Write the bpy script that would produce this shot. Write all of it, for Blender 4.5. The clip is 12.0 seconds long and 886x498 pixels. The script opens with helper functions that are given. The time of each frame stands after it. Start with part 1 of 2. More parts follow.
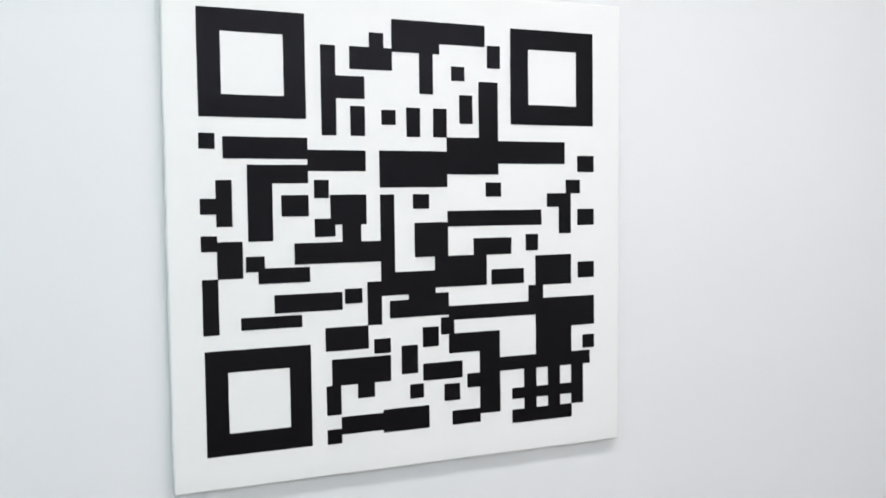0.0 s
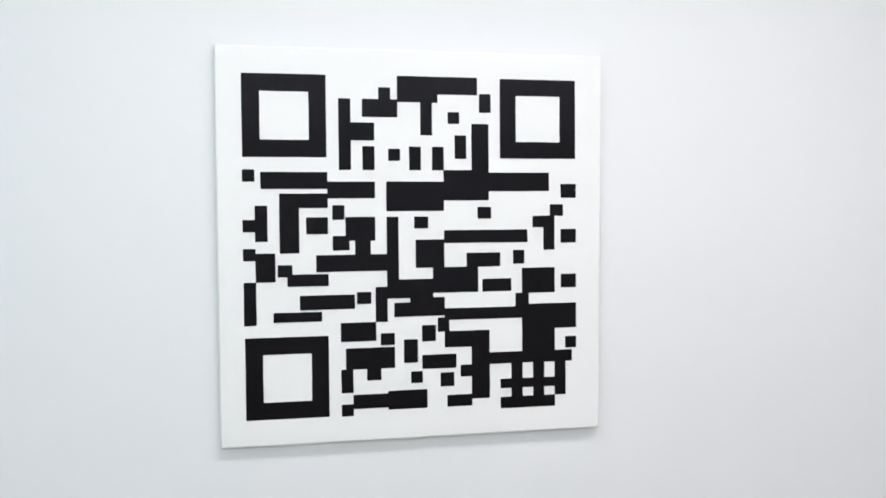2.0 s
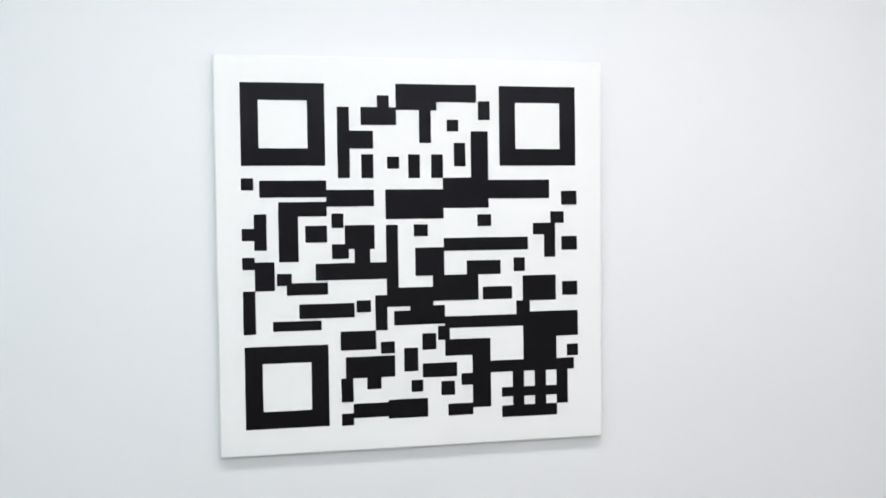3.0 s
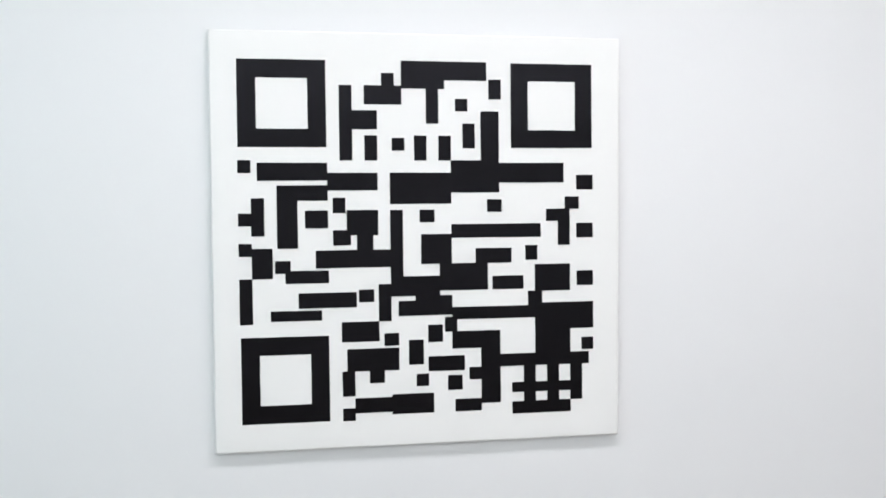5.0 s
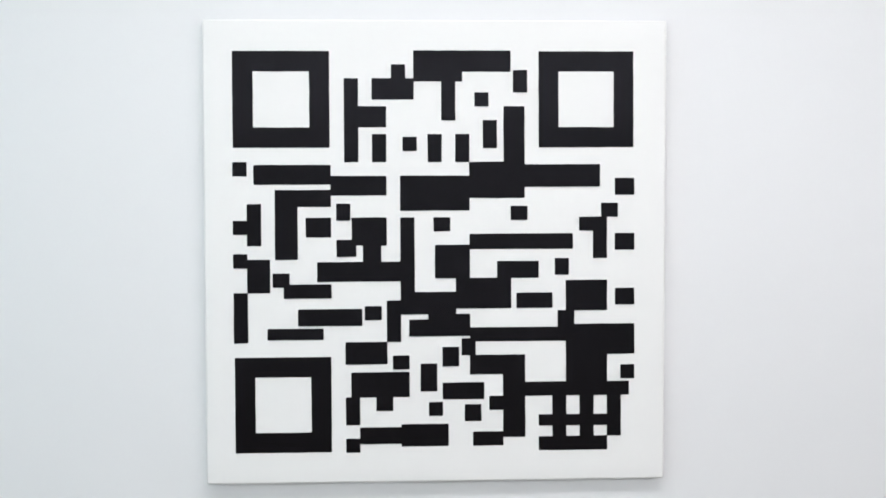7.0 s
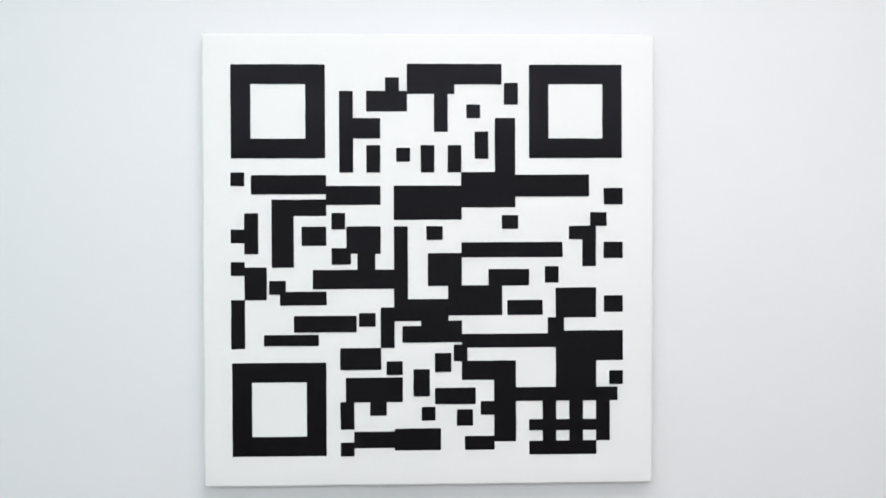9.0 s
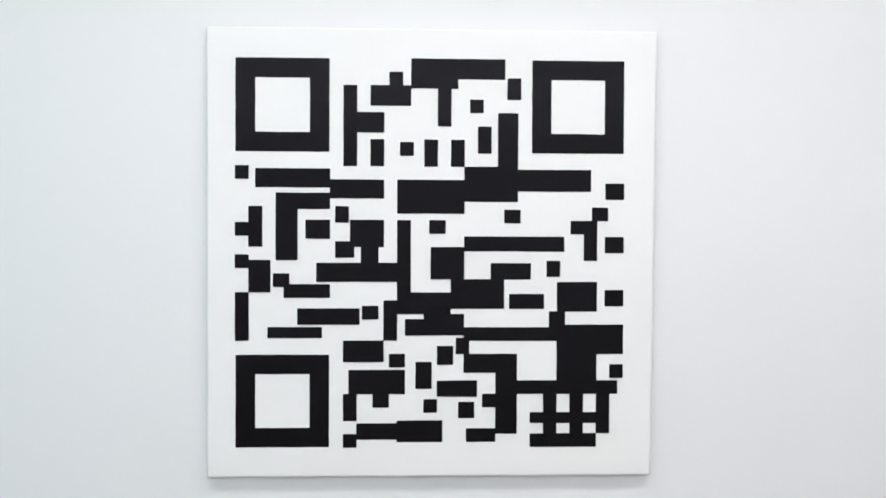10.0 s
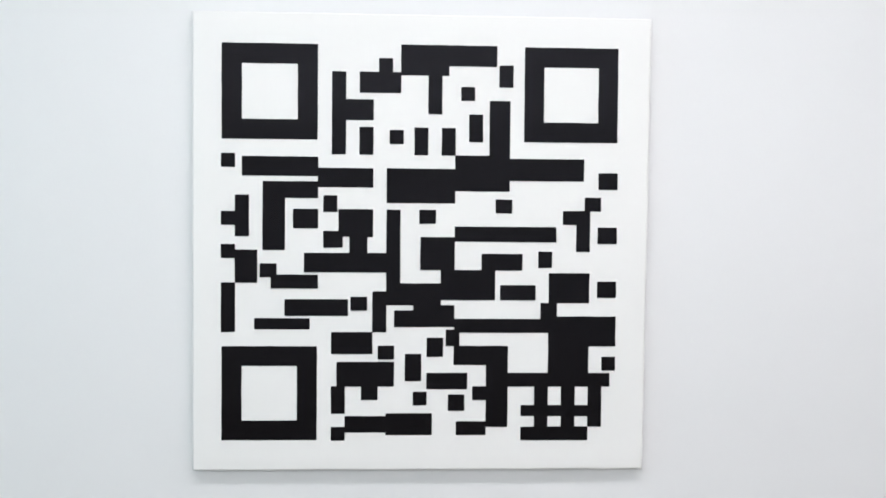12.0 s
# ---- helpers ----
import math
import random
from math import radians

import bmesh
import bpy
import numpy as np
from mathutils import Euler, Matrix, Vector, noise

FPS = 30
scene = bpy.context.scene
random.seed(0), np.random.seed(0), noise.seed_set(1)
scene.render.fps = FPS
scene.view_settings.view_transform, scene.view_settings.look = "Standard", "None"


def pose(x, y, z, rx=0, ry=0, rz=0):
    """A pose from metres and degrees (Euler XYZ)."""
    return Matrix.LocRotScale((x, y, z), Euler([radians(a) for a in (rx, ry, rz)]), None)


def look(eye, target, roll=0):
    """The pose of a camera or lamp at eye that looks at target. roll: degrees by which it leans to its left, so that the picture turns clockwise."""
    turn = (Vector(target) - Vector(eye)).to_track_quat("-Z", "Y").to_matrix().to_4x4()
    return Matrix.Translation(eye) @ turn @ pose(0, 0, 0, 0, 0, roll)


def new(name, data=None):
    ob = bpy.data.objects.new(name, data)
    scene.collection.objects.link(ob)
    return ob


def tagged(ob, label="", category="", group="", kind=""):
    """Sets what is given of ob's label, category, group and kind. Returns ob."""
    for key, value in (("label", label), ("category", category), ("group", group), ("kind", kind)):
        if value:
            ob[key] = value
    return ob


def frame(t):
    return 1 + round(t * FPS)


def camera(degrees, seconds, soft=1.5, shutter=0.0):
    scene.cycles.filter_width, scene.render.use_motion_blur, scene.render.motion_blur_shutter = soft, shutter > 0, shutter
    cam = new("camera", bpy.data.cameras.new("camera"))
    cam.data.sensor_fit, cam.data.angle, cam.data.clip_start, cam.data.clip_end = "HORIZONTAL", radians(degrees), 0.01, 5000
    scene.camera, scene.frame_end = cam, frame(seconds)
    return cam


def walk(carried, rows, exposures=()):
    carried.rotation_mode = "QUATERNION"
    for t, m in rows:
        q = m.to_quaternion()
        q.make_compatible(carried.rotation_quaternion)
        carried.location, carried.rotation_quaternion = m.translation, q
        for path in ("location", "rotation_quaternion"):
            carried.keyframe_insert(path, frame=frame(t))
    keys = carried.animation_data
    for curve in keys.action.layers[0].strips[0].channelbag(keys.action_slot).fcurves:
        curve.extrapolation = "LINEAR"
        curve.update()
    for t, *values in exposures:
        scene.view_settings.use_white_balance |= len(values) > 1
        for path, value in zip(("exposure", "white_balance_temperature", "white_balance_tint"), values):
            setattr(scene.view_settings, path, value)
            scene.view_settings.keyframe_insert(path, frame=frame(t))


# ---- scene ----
cam = camera(55.3, 12.0, soft=1.65, shutter=0.25)
PATH = [
    (0, (-0.7182, -2.0104, 1.5621), (0.0156, -0.1528, 1.4583), -0.71),
    (0.1, (-0.7168, -2.0682, 1.5628), (0.0053, -0.2066, 1.4489), -0.62),
    (0.2, (-0.7133, -2.1254, 1.5637), (0.0151, -0.2666, 1.4434), -0.95),
    (0.3, (-0.707, -2.1812, 1.5649), (0.0045, -0.3158, 1.4463), -1.33),
    (0.4, (-0.696, -2.2351, 1.5666), (-0.0002, -0.3631, 1.4599), -1.77),
    (0.5, (-0.6797, -2.2866, 1.5689), (-0.0411, -0.3935, 1.4765), -1.94),
    (0.6, (-0.6552, -2.3353, 1.5719), (-0.0529, -0.4306, 1.4766), -1.41),
    (0.7, (-0.6257, -2.3813, 1.5753), (-0.0483, -0.4694, 1.4672), -0.63),
    (0.8, (-0.5937, -2.4238, 1.5787), (-0.0248, -0.5102, 1.4581), -0.03),
    (0.9, (-0.5626, -2.4625, 1.5822), (-0.0199, -0.5407, 1.472), 0.13),
    (1, (-0.5343, -2.4964, 1.5849), (-0.0126, -0.5689, 1.4729), 0.04),
    (1.1, (-0.5112, -2.5246, 1.5868), (-0.0116, -0.5905, 1.4878), -0.33),
    (1.2, (-0.4924, -2.5471, 1.588), (-0.0137, -0.6073, 1.4999), -0.56),
    (1.3, (-0.4773, -2.5642, 1.5884), (-0.0217, -0.6188, 1.5003), -0.77),
    (1.5, (-0.4552, -2.5837, 1.5878), (-0.0206, -0.6331, 1.5099), -0.60),
    (1.7, (-0.4397, -2.5909, 1.5865), (-0.0327, -0.6343, 1.5091), -0.52),
    (2, (-0.4225, -2.5898, 1.5823), (-0.0373, -0.6285, 1.5112), -0.45),
    (2.2, (-0.4095, -2.5914, 1.577), (-0.0301, -0.6287, 1.5159), -0.57),
    (2.5, (-0.3914, -2.5944, 1.5694), (-0.0183, -0.6301, 1.5234), -0.70),
    (2.7, (-0.3837, -2.5929, 1.5685), (-0.0221, -0.6265, 1.5194), -0.61),
    (3, (-0.3758, -2.5884, 1.5704), (-0.0239, -0.6201, 1.5265), -0.83),
    (3.2, (-0.3702, -2.5848, 1.5706), (-0.0318, -0.614, 1.5291), -1.02),
    (4.8, (-0.3237, -2.5098, 1.5489), (-0.0037, -0.5363, 1.4976), -1.10),
    (5, (-0.3129, -2.4574, 1.551), (-0.0097, -0.4815, 1.4892), -0.60),
    (5.2, (-0.3015, -2.3967, 1.5544), (-0.0191, -0.4179, 1.4862), -0.32),
    (5.3, (-0.296, -2.3677, 1.5565), (-0.0124, -0.3888, 1.497), -0.17),
    (5.5, (-0.2865, -2.3156, 1.561), (-0.0096, -0.3352, 1.5261), -0.67),
    (5.7, (-0.2794, -2.2769, 1.5646), (0.0061, -0.2977, 1.5258), -0.97),
    (5.8, (-0.2744, -2.2623, 1.5661), (0.0196, -0.2845, 1.5256), -1.06),
    (6, (-0.2598, -2.2418, 1.5684), (0.0342, -0.264, 1.5262), -1.17),
    (6.2, (-0.2323, -2.2293, 1.5691), (0.0312, -0.2476, 1.5107), -1.02),
    (6.3, (-0.2145, -2.2244, 1.5688), (0.0356, -0.241, 1.5093), -0.72),
    (6.5, (-0.1715, -2.2162, 1.5666), (0.0551, -0.2302, 1.502), -0.36),
    (6.7, (-0.1226, -2.2083, 1.5616), (0.0319, -0.2151, 1.5028), -0.29),
    (6.8, (-0.0981, -2.205, 1.5586), (0.0209, -0.2094, 1.5005), -0.30),
    (7, (-0.0509, -2.2007, 1.5526), (0.0139, -0.2022, 1.5117), -0.29),
    (7.2, (-0.0128, -2.2036, 1.5479), (0.0198, -0.204, 1.5219), -0.01),
    (8.8, (-0.0138, -2.25, 1.549), (0.0319, -0.2506, 1.5369), -0.31),
    (9, (-0.0202, -2.2544, 1.5509), (0.0335, -0.2552, 1.5318), -0.23),
    (9.2, (-0.0272, -2.2593, 1.5531), (0.0373, -0.2605, 1.5282), -0.00),
    (9.5, (-0.0375, -2.2638, 1.5559), (0.0299, -0.2651, 1.528), 0.22),
    (9.8, (-0.0449, -2.2698, 1.5557), (0.0187, -0.2711, 1.5198), 0.39),
    (10, (-0.0462, -2.2711, 1.5535), (0.0234, -0.2726, 1.5178), 0.24),
    (10.2, (-0.0438, -2.2684, 1.5493), (0.0304, -0.2703, 1.5037), 0.20),
    (10.5, (-0.0353, -2.2613, 1.5418), (0.0395, -0.263, 1.5046), 0.10),
    (10.8, (-0.0239, -2.255, 1.5364), (0.0313, -0.2559, 1.5115), -0.03),
    (11, (-0.0212, -2.2508, 1.5368), (0.0403, -0.252, 1.5014), -0.19),
    (11.2, (-0.0272, -2.2476, 1.5425), (0.0368, -0.2491, 1.502), -0.12),
    (11.5, (-0.0401, -2.2435, 1.5532), (0.0421, -0.2458, 1.5027), -0.04),
    (11.8, (-0.0387, -2.2374, 1.5539), (0.0441, -0.24, 1.4964), 0.48),
    (12, (-0.0344, -2.2325, 1.5521), (0.0493, -0.2351, 1.4941), 0.46),
]
# the phone's own exposure drifts by a few hundredths of a stop
EXPOSURES = [(0, -0.01), (0.6, 0.0), (1.5, 0.03), (3.2, 0.04), (4.8, 0.03), (6, 0.01), (7.2, 0.0), (12, 0.0)]
walk(cam, [(t, look(eye, target, roll)) for t, eye, target, roll in PATH], EXPOSURES)

# ---- light ----
world = bpy.data.worlds.new("world")
scene.world = world
world.use_nodes = True
wn = world.node_tree.nodes
sky = wn.new("ShaderNodeTexSky")
sky.sky_type = "NISHITA"
sky.sun_disc = False
sky.sun_elevation, sky.sun_rotation = radians(35), radians(120)
wn["Background"].inputs["Strength"].default_value = 0.08
world.node_tree.links.new(sky.outputs[0], wn["Background"].inputs["Color"])

# front strip inferred from the canvas's shadow; rear strip added as unseen fill
LAMPS = [(0.25, -1.25, 36, 1.7), (0.25, -4.1, 91, 2.37)]   # x, y, watts, half length
LAMP_TINT = (0.977, 0.966, 1.0)
CEILING = 3.0
SIDE_TINT_WATTS = 12


def area_lamp(name, m, sx, sy, watts, colour):
    data = bpy.data.lights.new(name, "AREA")
    data.shape, data.size, data.size_y, data.energy, data.color = "RECTANGLE", sx, sy, watts, colour
    ob = new(name, data)
    ob.matrix_world = m
    return ob


for lx, ly, watts, half in LAMPS:
    area_lamp("assumed_panel_light", pose(lx, ly, CEILING - 0.045), 2 * half - 0.04, 0.34, watts, LAMP_TINT)
# unseen cyan lamp, added to tint the left end of the wall
area_lamp("side_tint_light", pose(-3.02, -1.7, 1.65, 0, -90, 0), 1.5, 1.9, SIDE_TINT_WATTS, (0.33, 0.93, 1.0))


# ---- materials ----
def material(name):
    mat = bpy.data.materials.new(name)
    mat.use_nodes = True
    return mat, mat.node_tree.nodes, mat.node_tree.links, mat.node_tree.nodes["Principled BSDF"]


def node(nodes, kind, **values):
    n = nodes.new(kind)
    for key, value in values.items():
        n.inputs[key.replace("_", " ")].default_value = value
    return n


def mottled(name, colour_a, colour_b, rough, scale, fine, relief, depth=0.002, gloss=0.5):
    """A painted surface: two scales of tone, uneven sheen and a fine relief."""
    mat, n, l, p = material(name)
    co = n.new("ShaderNodeTexCoord")
    broad = node(n, "ShaderNodeTexNoise", Scale=scale, Detail=5.0, Roughness=0.6)
    grain = node(n, "ShaderNodeTexNoise", Scale=fine, Detail=4.0, Roughness=0.65)
    for t in (broad, grain):
        l.new(co.outputs["Object"], t.inputs["Vector"])
    mix = n.new("ShaderNodeMix")
    mix.data_type = "RGBA"
    mix.inputs["A"].default_value, mix.inputs["B"].default_value = (*colour_a, 1), (*colour_b, 1)
    blend = n.new("ShaderNodeMath")
    blend.operation = "MULTIPLY_ADD"
    blend.inputs[1].default_value, blend.inputs[2].default_value = 0.35, 0.0
    l.new(grain.outputs[0], blend.inputs[0])
    add = n.new("ShaderNodeMath")
    add.operation = "MULTIPLY_ADD"
    add.inputs[1].default_value = 0.65
    l.new(broad.outputs[0], add.inputs[0])
    l.new(blend.outputs[0], add.inputs[2])
    l.new(add.outputs[0], mix.inputs["Factor"])
    l.new(mix.outputs["Result"], p.inputs["Base Color"])
    sheen = n.new("ShaderNodeMapRange")
    sheen.inputs["To Min"].default_value, sheen.inputs["To Max"].default_value = rough - 0.07, rough + 0.07
    l.new(broad.outputs[0], sheen.inputs["Value"])
    l.new(sheen.outputs[0], p.inputs["Roughness"])
    p.inputs["Specular IOR Level"].default_value = gloss
    bump = node(n, "ShaderNodeBump", Strength=relief, Distance=depth)
    l.new(grain.outputs[0], bump.inputs["Height"])
    l.new(bump.outputs[0], p.inputs["Normal"])
    return mat


def woven(name, colour_a, colour_b, rough, gloss, brush):
    """Paint on primed canvas: the weave shows through, with brush marks along the cloth."""
    mat = mottled(name, colour_a, colour_b, rough, 3.5, 60.0, 0.25, 0.001, gloss)
    n, l = mat.node_tree.nodes, mat.node_tree.links
    p = n["Principled BSDF"]
    co = n.new("ShaderNodeTexCoord")
    first = p.inputs["Normal"].links[0].from_node
    height = None
    for axis in ("X", "Z"):
        wave = node(n, "ShaderNodeTexWave", Scale=160.0, Distortion=1.2, Detail=2.0)
        wave.wave_type, wave.bands_direction = "BANDS", axis
        l.new(co.outputs["Object"], wave.inputs["Vector"])
        if height is None:
            height = wave.outputs["Fac"]
        else:
            both = n.new("ShaderNodeMath")
            both.operation = "ADD"
            l.new(height, both.inputs[0])
            l.new(wave.outputs["Fac"], both.inputs[1])
            height = both.outputs[0]
    weave = node(n, "ShaderNodeBump", Strength=0.10, Distance=0.0004)
    l.new(height, weave.inputs["Height"])
    l.new(first.outputs[0], weave.inputs["Normal"])
    stretch = n.new("ShaderNodeMapping")
    stretch.inputs["Scale"].default_value = (70.0, 2.0, 2.0)
    l.new(co.outputs["Object"], stretch.inputs["Vector"])
    strokes = node(n, "ShaderNodeTexNoise", Scale=1.6, Detail=5.0, Roughness=0.6)
    l.new(stretch.outputs[0], strokes.inputs["Vector"])
    marks = node(n, "ShaderNodeBump", Strength=brush, Distance=0.0012)
    l.new(strokes.outputs[0], marks.inputs["Height"])
    l.new(weave.outputs[0], marks.inputs["Normal"])
    l.new(marks.outputs[0], p.inputs["Normal"])
    return mat


WALL = mottled("wall_paint", (0.785, 0.79, 0.795), (0.83, 0.83, 0.832), 0.62, 1.6, 220.0, 0.20, 0.0012, 0.35)
CEILING_PAINT = mottled("ceiling_paint", (0.80, 0.80, 0.80), (0.85, 0.85, 0.85), 0.8, 1.2, 120.0, 0.2, 0.001, 0.2)
CONCRETE = mottled("floor_concrete", (0.20, 0.182, 0.165), (0.28, 0.258, 0.236), 0.45, 2.2, 40.0, 0.15, 0.001, 0.5)
CANVAS = woven("primed_canvas", (0.838, 0.834, 0.815), (0.868, 0.863, 0.846), 0.58, 0.4, 0.10)
BLACK = woven("black_paint", (0.0028, 0.0020, 0.0022), (0.0048, 0.0035, 0.0038), 0.2, 0.155, 0.14)
BLACK.node_tree.nodes["Principled BSDF"].inputs["Specular Tint"].default_value = (0.80, 0.85, 1.0, 1)
WHITE_METAL = mottled("white_enamel", (0.74, 0.75, 0.75), (0.80, 0.80, 0.80), 0.4, 4.0, 90.0, 0.05)
DIFFUSER, dn, dl, dp = material("lamp_diffuser")
dp.inputs["Base Color"].default_value = (0.8, 0.8, 0.8, 1)
dp.inputs["Emission Color"].default_value = (*LAMP_TINT, 1)
dp.inputs["Emission Strength"].default_value = 2.5
GLASS, gn, gl, gp = material("added_window_glass")
gp.inputs["Transmission Weight"].default_value, gp.inputs["Roughness"].default_value, gp.inputs["IOR"].default_value = 1.0, 0.02, 1.45


# ---- builders ----
def box(bm, x0, x1, y0, y1, z0, z1, bevel=0.0, segments=2):
    made = bmesh.ops.create_cube(bm, size=1.0, matrix=Matrix.LocRotScale(
        ((x0 + x1) / 2, (y0 + y1) / 2, (z0 + z1) / 2), None, (x1 - x0, y1 - y0, z1 - z0)))
    if bevel:
        edges = {e for v in made["verts"] for e in v.link_edges}
        bmesh.ops.bevel(bm, geom=list(edges), offset=bevel, segments=segments, profile=0.5, affect="EDGES")
    return bm


def finish(name, bm, mat, smooth=False):
    bmesh.ops.recalc_face_normals(bm, faces=bm.faces)
    me = bpy.data.meshes.new(name)
    bm.to_mesh(me)
    bm.free()
    me.materials.append(mat)
    for f in me.polygons:
        f.use_smooth = smooth
    return new(name, me)


def part(name, bm, mat, parent, label="", smooth=False):
    ob = finish(name, bm, mat, smooth)
    ob.parent = parent
    if label:
        ob["label"] = label
    return ob


def structure(name, mat, label, category, *boxes):
    bm = bmesh.new()
    for b in boxes:
        box(bm, *b)
    return tagged(finish(name, bm, mat), label, category, kind="structure")


# ---- the room ----
X0, X1, Y0, Y1, T = -3.0, 3.2, -5.4, 0.030, 0.15
ADDED_WIN = (-2.7, -0.7, 0.85, 2.45)   # y0, y1, z0, z1 of the added window's opening
structure("wall_north", WALL, "smooth white-painted gallery wall behind the canvas", "wall",
          (X0 - T, X1 + T, Y1, Y1 + T, 0, CEILING))
structure("wall_south", WALL, "plain white-painted wall closing the room", "wall",
          (X0 - T, X1 + T, Y0 - T, Y0, 0, CEILING))
structure("wall_east", WALL, "plain white-painted side wall", "wall", (X1, X1 + T, Y0, Y1, 0, CEILING))
structure("wall_west", WALL, "white-painted side wall with an opening for the added window", "wall",
          (X0 - T, X0, Y0, ADDED_WIN[0], 0, CEILING), (X0 - T, X0, ADDED_WIN[1], Y1, 0, CEILING),
          (X0 - T, X0, ADDED_WIN[0], ADDED_WIN[1], 0, ADDED_WIN[2]), (X0 - T, X0, ADDED_WIN[0], ADDED_WIN[1], ADDED_WIN[3], CEILING))
structure("floor", CONCRETE, "smooth grey concrete floor", "floor", (X0 - T, X1 + T, Y0 - T, Y1 + T, -0.15, 0))
structure("ceiling", CEILING_PAINT, "flat white-painted ceiling", "ceiling",
          (X0 - T, X1 + T, Y0 - T, Y1 + T, CEILING, CEILING + 0.15))

# window invented to house the cyan side lamp, always out of view
window = tagged(new("added_window_1"), "white-framed window added in the unseen side wall for cool side light", "window", kind="structure")
window.location = (X0 - T / 2, (ADDED_WIN[0] + ADDED_WIN[1]) / 2, ADDED_WIN[2])
wh, ww = ADDED_WIN[3] - ADDED_WIN[2], (ADDED_WIN[1] - ADDED_WIN[0]) / 2
bm = bmesh.new()
for b in ((-0.03, 0.03, -ww, -ww + 0.06, 0, wh), (-0.03, 0.03, ww - 0.06, ww, 0, wh),
          (-0.03, 0.03, -ww + 0.06, ww - 0.06, 0, 0.06), (-0.03, 0.03, -ww + 0.06, ww - 0.06, wh - 0.06, wh),
          (-0.025, 0.025, -0.03, 0.03, 0.06, wh - 0.06)):
    box(bm, *b, bevel=0.004)
part("added_window_frame", bm, WHITE_METAL, window)
for s in (-1, 1):
    ya, yb = sorted((s * 0.03, s * (ww - 0.06)))
    pane = part("pane", box(bmesh.new(), -0.004, 0.004, ya, yb, 0.06, wh - 0.06), GLASS, window)
    pane.visible_shadow = False


def assumed_ceiling_light(lx, ly, half):
    lamp = tagged(new("assumed_ceiling_light"), "long white strip lamp assumed on the unseen ceiling, switched on",
                  "ceiling lamp", "ceiling lamps")
    lamp.location = (lx, ly, CEILING)
    bm = bmesh.new()
    end = half + 0.03
    for b in ((-end, end, -0.21, -0.18, -0.04, 0), (-end, end, 0.18, 0.21, -0.04, 0),
              (-end, -half, -0.18, 0.18, -0.04, 0), (half, end, -0.18, 0.18, -0.04, 0)):
        box(bm, *b, bevel=0.003)
    part("frame", bm, WHITE_METAL, lamp)
    part("diffuser", box(bmesh.new(), -half, half, -0.18, 0.18, -0.034, -0.02), DIFFUSER, lamp)


for lx, ly, watts, half in LAMPS:
    assumed_ceiling_light(lx, ly, half)

# ---- the painting ----
U = 0.036                      # the painted grid's unit
PX0, PX1, PZ0, PZ1 = -0.5975, 0.604, 0.898, 2.102
painting = tagged(new("painting"), "large square white canvas with black painted blocks, on white wall", "painting")
painting.location = (0, Y1, PZ0)
MID = 1.5 - PZ0


def canvas_body():
    """A stretched canvas: a shallow box with softly rounded front edges, the cloth sagging a hair between its bars."""
    n, r, steps = 40, 0.0065, 6
    front, back = -Y1, -0.001
    w0, w1, h0, h1 = PX0, PX1, 0.0, PZ1 - PZ0
    bm = bmesh.new()
    grid = {}
    for i in range(n + 1):
        for j in range(n + 1):
            s, q = i / n, j / n
            x, z = w0 + r + (w1 - w0 - 2 * r) * s, h0 + r + (h1 - h0 - 2 * r) * q
            x += s * (0.0075 * q - 0.0025)       # the right-hand bar stands a little out of square
            sag = 0.0008 * min(1, 8 * min(s, 1 - s, q, 1 - q)) + 0.0006 * (noise.noise((x * 3, z * 3, 2.0)) + 0.4)
            grid[i, j] = bm.verts.new((x, front + (sag if 0 < i < n and 0 < j < n else 0.0), z))
    for i in range(n):
        for j in range(n):
            bm.faces.new((grid[i, j], grid[i + 1, j], grid[i + 1, j + 1], grid[i, j + 1]))
    loop = [grid[i, 0] for i in range(n)] + [grid[n, j] for j in range(n)] + \
           [grid[i, n] for i in range(n, 0, -1)] + [grid[0, j] for j in range(n, 0, -1)]
    outline = []
    for k, v in enumerate(loop):
        ex = (n <= k <= 2 * n) - (k >= 3 * n or k == 0)
        ez = (2 * n <= k <= 3 * n) - (k <= n)
        tight = 0.9 if ex and ez else 1.0
        outline.append((v.co.x, v.co.z, ex * tight, ez * tight))
    before = loop
    # the turned edge, then straight back to the wall
    path = [(r * math.sin(a), front + r * (1 - math.cos(a))) for a in [math.pi / 2 * k / steps for k in range(1, steps + 1)]]
    path.append((r, back))
    for out, y in path:
        ring = []
        for i, (x, z, ex, ez) in enumerate(outline):
            wob = 0.0008 * noise.noise((x * 6, z * 6, 5.0))
            ring.append(bm.verts.new((x + ex * (out + wob), y, z + ez * (out + wob))))
        for i in range(len(ring)):
            k = (i + 1) % len(ring)
            bm.faces.new((before[i], before[k], ring[k], ring[i]))
        before = ring
    bm.faces.new(before)
    return bm


part("canvas", canvas_body(), CANVAS, painting, "white primed canvas with rounded edges", smooth=True)

count = 0


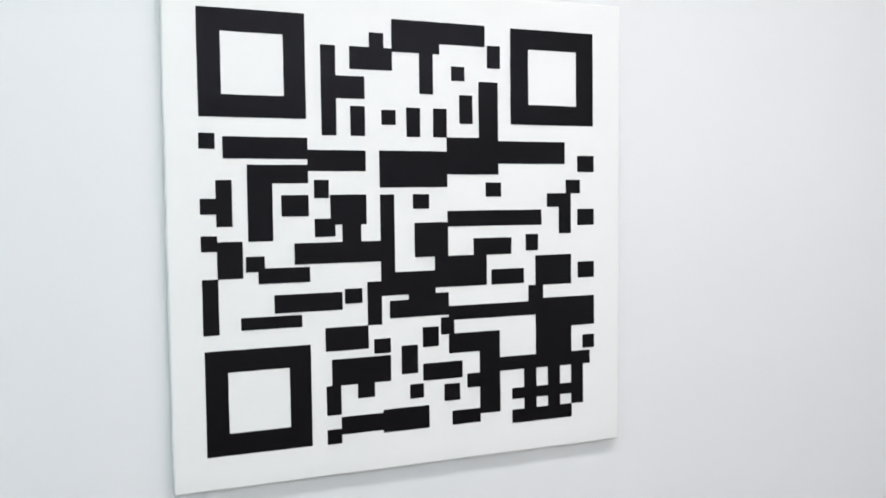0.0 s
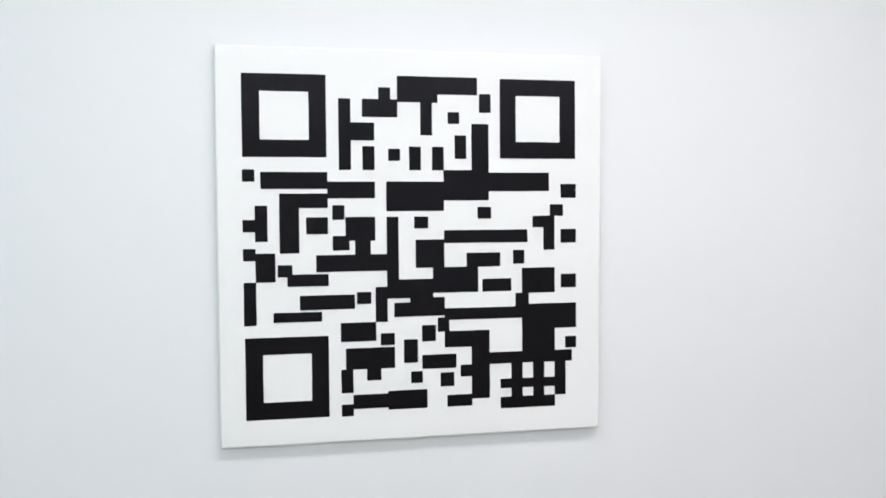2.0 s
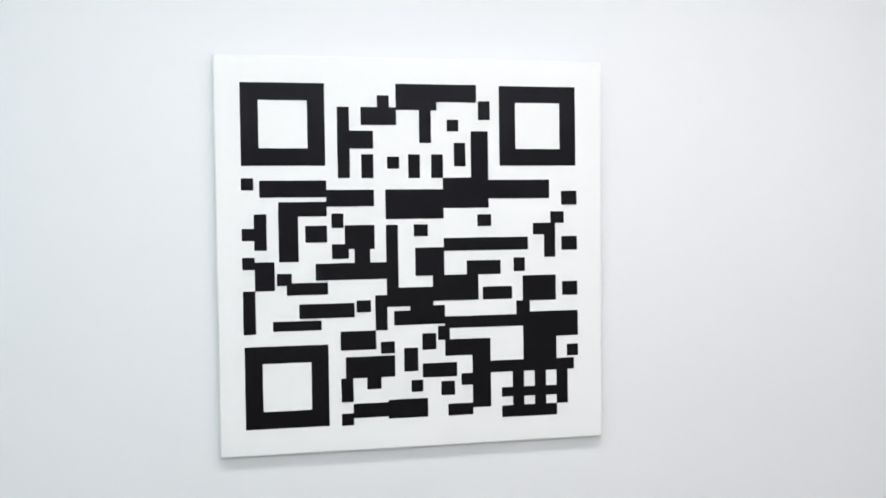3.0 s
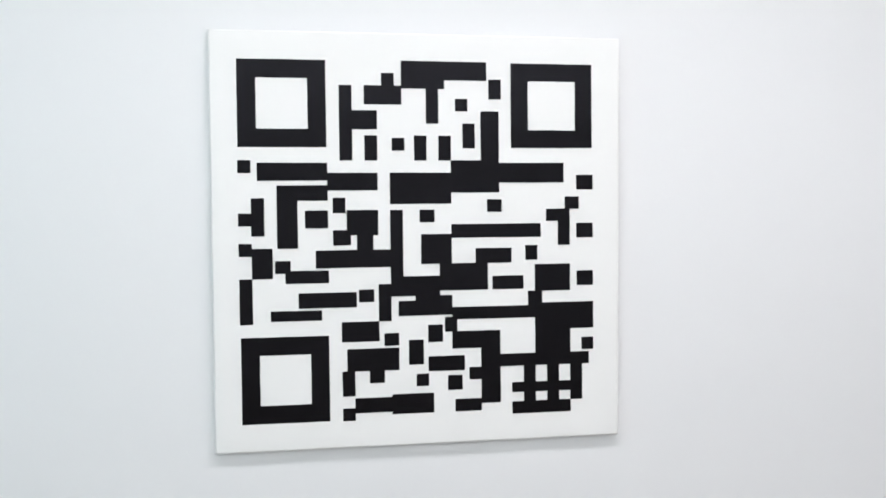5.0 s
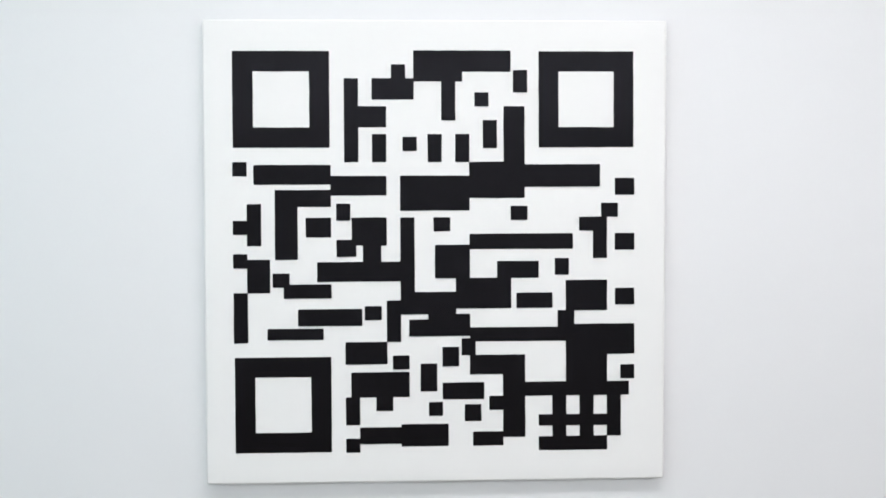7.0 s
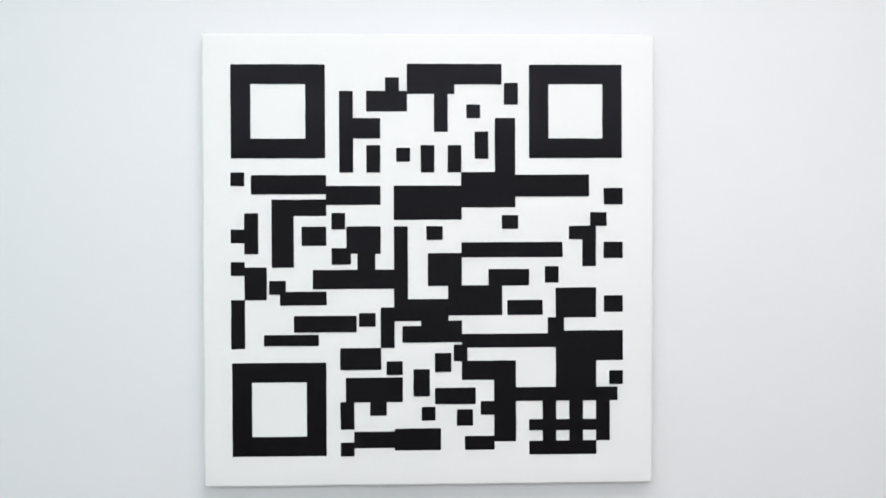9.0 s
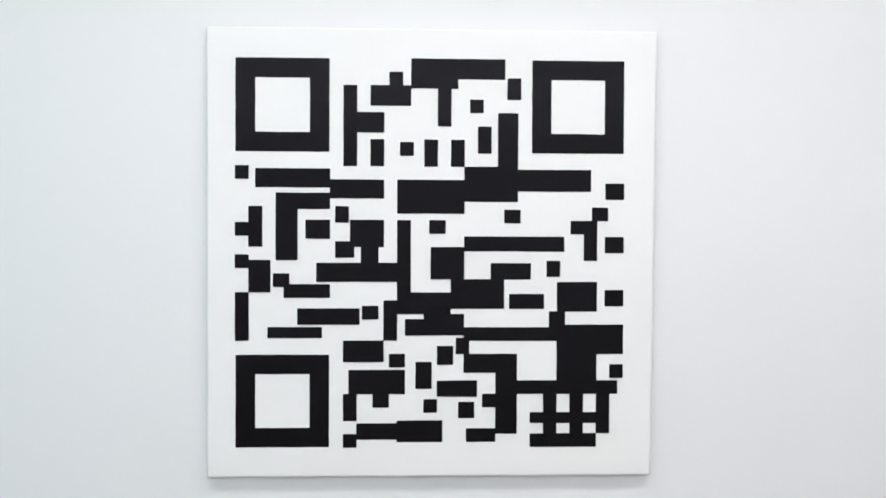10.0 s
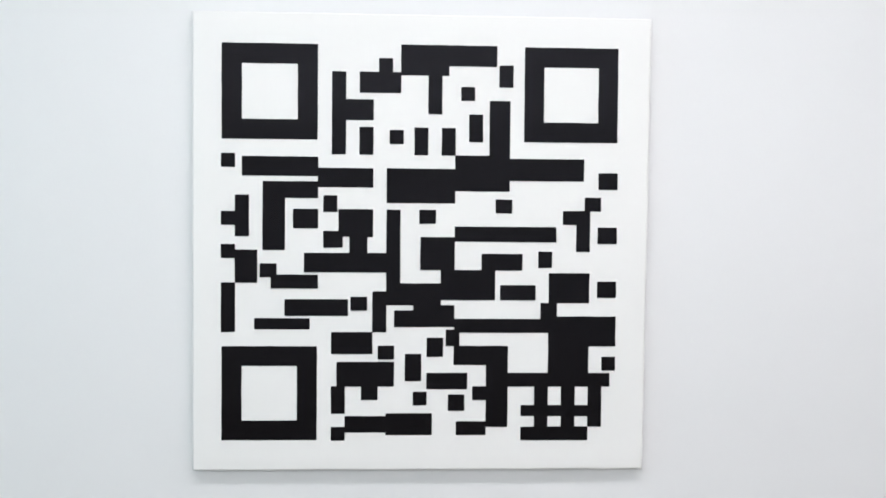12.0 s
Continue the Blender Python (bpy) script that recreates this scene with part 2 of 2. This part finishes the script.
def outline_of(u0, u1, v0, v1, steps=4, lap=0.0004):
    """A hand-painted rectangle's edge: very slightly wavering, with tight rounded corners."""
    pts = []
    corner = 0.0013
    x0, x1 = (u0 - 14.5) * U - lap, (u1 - 14.5) * U + lap
    z0, z1 = MID + (14.5 - v1) * U - lap, MID + (14.5 - v0) * U + lap
    c = [(x0, z0), (x1, z0), (x1, z1), (x0, z1)]
    for i in range(4):
        (ax, az), (bx, bz) = c[i], c[(i + 1) % 4]
        ln = math.hypot(bx - ax, bz - az)
        dx, dz = (bx - ax) / ln, (bz - az) / ln
        for k in range(steps + 1):
            d = corner + (ln - 2 * corner) * k / steps
            x, z = ax + dx * d, az + dz * d
            pts.append((x + 0.0007 * noise.noise((x * 22, z * 22, 9.0)), z + 0.0007 * noise.noise((x * 22, z * 22, 4.0))))
    return pts


def slab(bm, loop, y, thick):
    front = [bm.verts.new((x, y - thick, z)) for x, z in loop]
    rear = [bm.verts.new((x, y + 0.003, z)) for x, z in loop]
    bm.faces.new(front)
    for i in range(len(loop)):
        k = (i + 1) % len(loop)
        bm.faces.new((front[i], front[k], rear[k], rear[i]))


def block(u0, u1, v0, v1):
    """One painted black block, in grid units from the upper left; each a hair thicker than the last, so none are flush."""
    global count
    count += 1
    bm = bmesh.new()
    slab(bm, outline_of(u0, u1, v0, v1), -Y1, 0.0003 + 0.000004 * count)
    part("black_block", bm, BLACK, painting)


def hollow_square(u, v, size, band):
    """A square black outline, painted in one piece."""
    global count
    count += 1
    y, thick = -Y1, 0.0003 + 0.000004 * count
    outer = outline_of(u, u + size, v, v + size, 8, -0.0015)
    inner = outline_of(u + band, u + size - band, v + band, v + size - band, 8)
    bm = bmesh.new()
    rings = [[bm.verts.new((x, d, z)) for x, z in loop] for loop in (outer, inner) for d in (y - thick, y + 0.003)]
    of, ob, nf, nb = rings
    for i in range(len(outer)):
        k = (i + 1) % len(outer)
        bm.faces.new((of[i], of[k], nf[k], nf[i]))
        bm.faces.new((of[i], ob[i], ob[k], of[k]))
        bm.faces.new((nf[i], nf[k], nb[k], nb[i]))
    part("black_square_outline", bm, BLACK, painting, "hollow black painted square")


hollow_square(0, 0, 7, 1.5)
hollow_square(22, 0, 7, 1.5)
hollow_square(0, 22, 7, 1.5)

# upper middle
block(13, 16.5, 0, 2.2)
block(16.5, 20, 0, 1.5)
block(15, 16, 2.2, 5)
block(8, 9, 2, 8)
block(9, 11, 4, 5.5)
block(10, 13, 2, 3.5)
block(19.5, 21, 4, 8)
block(10, 11, 6, 8)
block(14, 15, 6, 8)
block(16, 17, 6, 8)
block(18, 19, 5, 7)
# upper band
block(1.5, 7, 8.2, 9.6)
block(7, 11, 9, 10.4)
block(12, 17, 9, 11.5)
block(17, 21, 8, 10.6)
block(21, 26.5, 8.2, 9.8)
# middle
block(3, 7, 10, 11.2)
block(3, 4.6, 11.2, 15)
block(1, 2, 11, 14)
block(5.2, 7, 12, 13.4)
block(8.5, 11, 12, 14)
block(9.3, 10.6, 14, 16)
block(6, 12, 15.2, 16.6)
block(12, 13, 12, 18)
block(14.5, 17, 14, 16.4)
block(17, 24.5, 13.2, 14.3)
block(25, 27, 12, 13)
block(26, 27, 13, 15)
block(19, 22, 15.2, 16.4)
block(27.6, 29, 9.2, 10.4)
block(27.6, 29, 13.2, 14.4)
block(27.6, 29, 17.2, 18.4)
block(1, 2.6, 15, 17.4)
block(0, 1, 17.4, 21)
block(3.6, 7, 16.8, 17.8)
block(4.6, 9.2, 18.6, 19.8)
block(2.4, 6.4, 20, 20.8)
block(11, 12, 18, 21)
block(12, 16, 17.4, 19)
block(16, 20, 16.4, 18.6)
block(14, 17, 19, 20.6)
block(20.4, 23, 17.5, 18.6)
block(24, 27, 16.6, 18.8)
# lower right
block(17, 24, 20, 21)
block(24, 29, 19.8, 22)
block(17, 21, 22, 23.4)
block(19.4, 21, 23.4, 28)
block(24, 27, 22, 24)
block(21, 28.6, 24, 25)
block(23, 24, 25, 28)
block(25, 26, 25, 28)
block(27, 28, 25, 28)
block(22, 27, 26.4, 27.2)
block(22, 27, 28, 29)
# lower middle
block(8, 11, 21, 22.6)
block(8.4, 12.6, 23.2, 25)
block(8, 9, 25, 27)
block(10.2, 11.4, 25, 26)
block(9, 12, 27.2, 28.4)
block(12, 15.4, 27, 28.6)
block(13.4, 14.6, 22.6, 24.6)
block(15, 18, 24, 25.2)
block(15, 16.2, 21.4, 22.8)
block(17.2, 19.4, 27.6, 28.6)

# smaller blocks between them
block(0, 1, 8, 9)
block(11.4, 12.4, 1, 2.6)
block(17.4, 18.4, 3, 4)
block(20.2, 21.2, 1.4, 3)
block(12.2, 13.2, 6.2, 7.2)
block(0, 1.4, 12.2, 13.2)
block(0, 1, 14.6, 15.6)
block(7.4, 8.4, 11, 12.2)
block(14.4, 15.6, 12, 13)
block(20, 21.2, 11.2, 12.2)
block(23.2, 24.2, 15, 16.2)
block(26.6, 27.8, 11, 12)
block(9.4, 10.6, 18.4, 19.4)
block(7.4, 8.8, 13.6, 14.8)
block(2.8, 4, 16, 17)
block(12.6, 14, 19.4, 20.6)
block(23.4, 24.6, 18.8, 20)
block(16.4, 17.4, 20.8, 22)
block(11.4, 12.6, 22, 23)
block(16.6, 17.8, 25.6, 26.8)
block(8, 9, 28, 29)
block(14, 15, 25.4, 26.4)
block(28, 29, 22.8, 23.8)
block(18.4, 19.4, 25, 26)
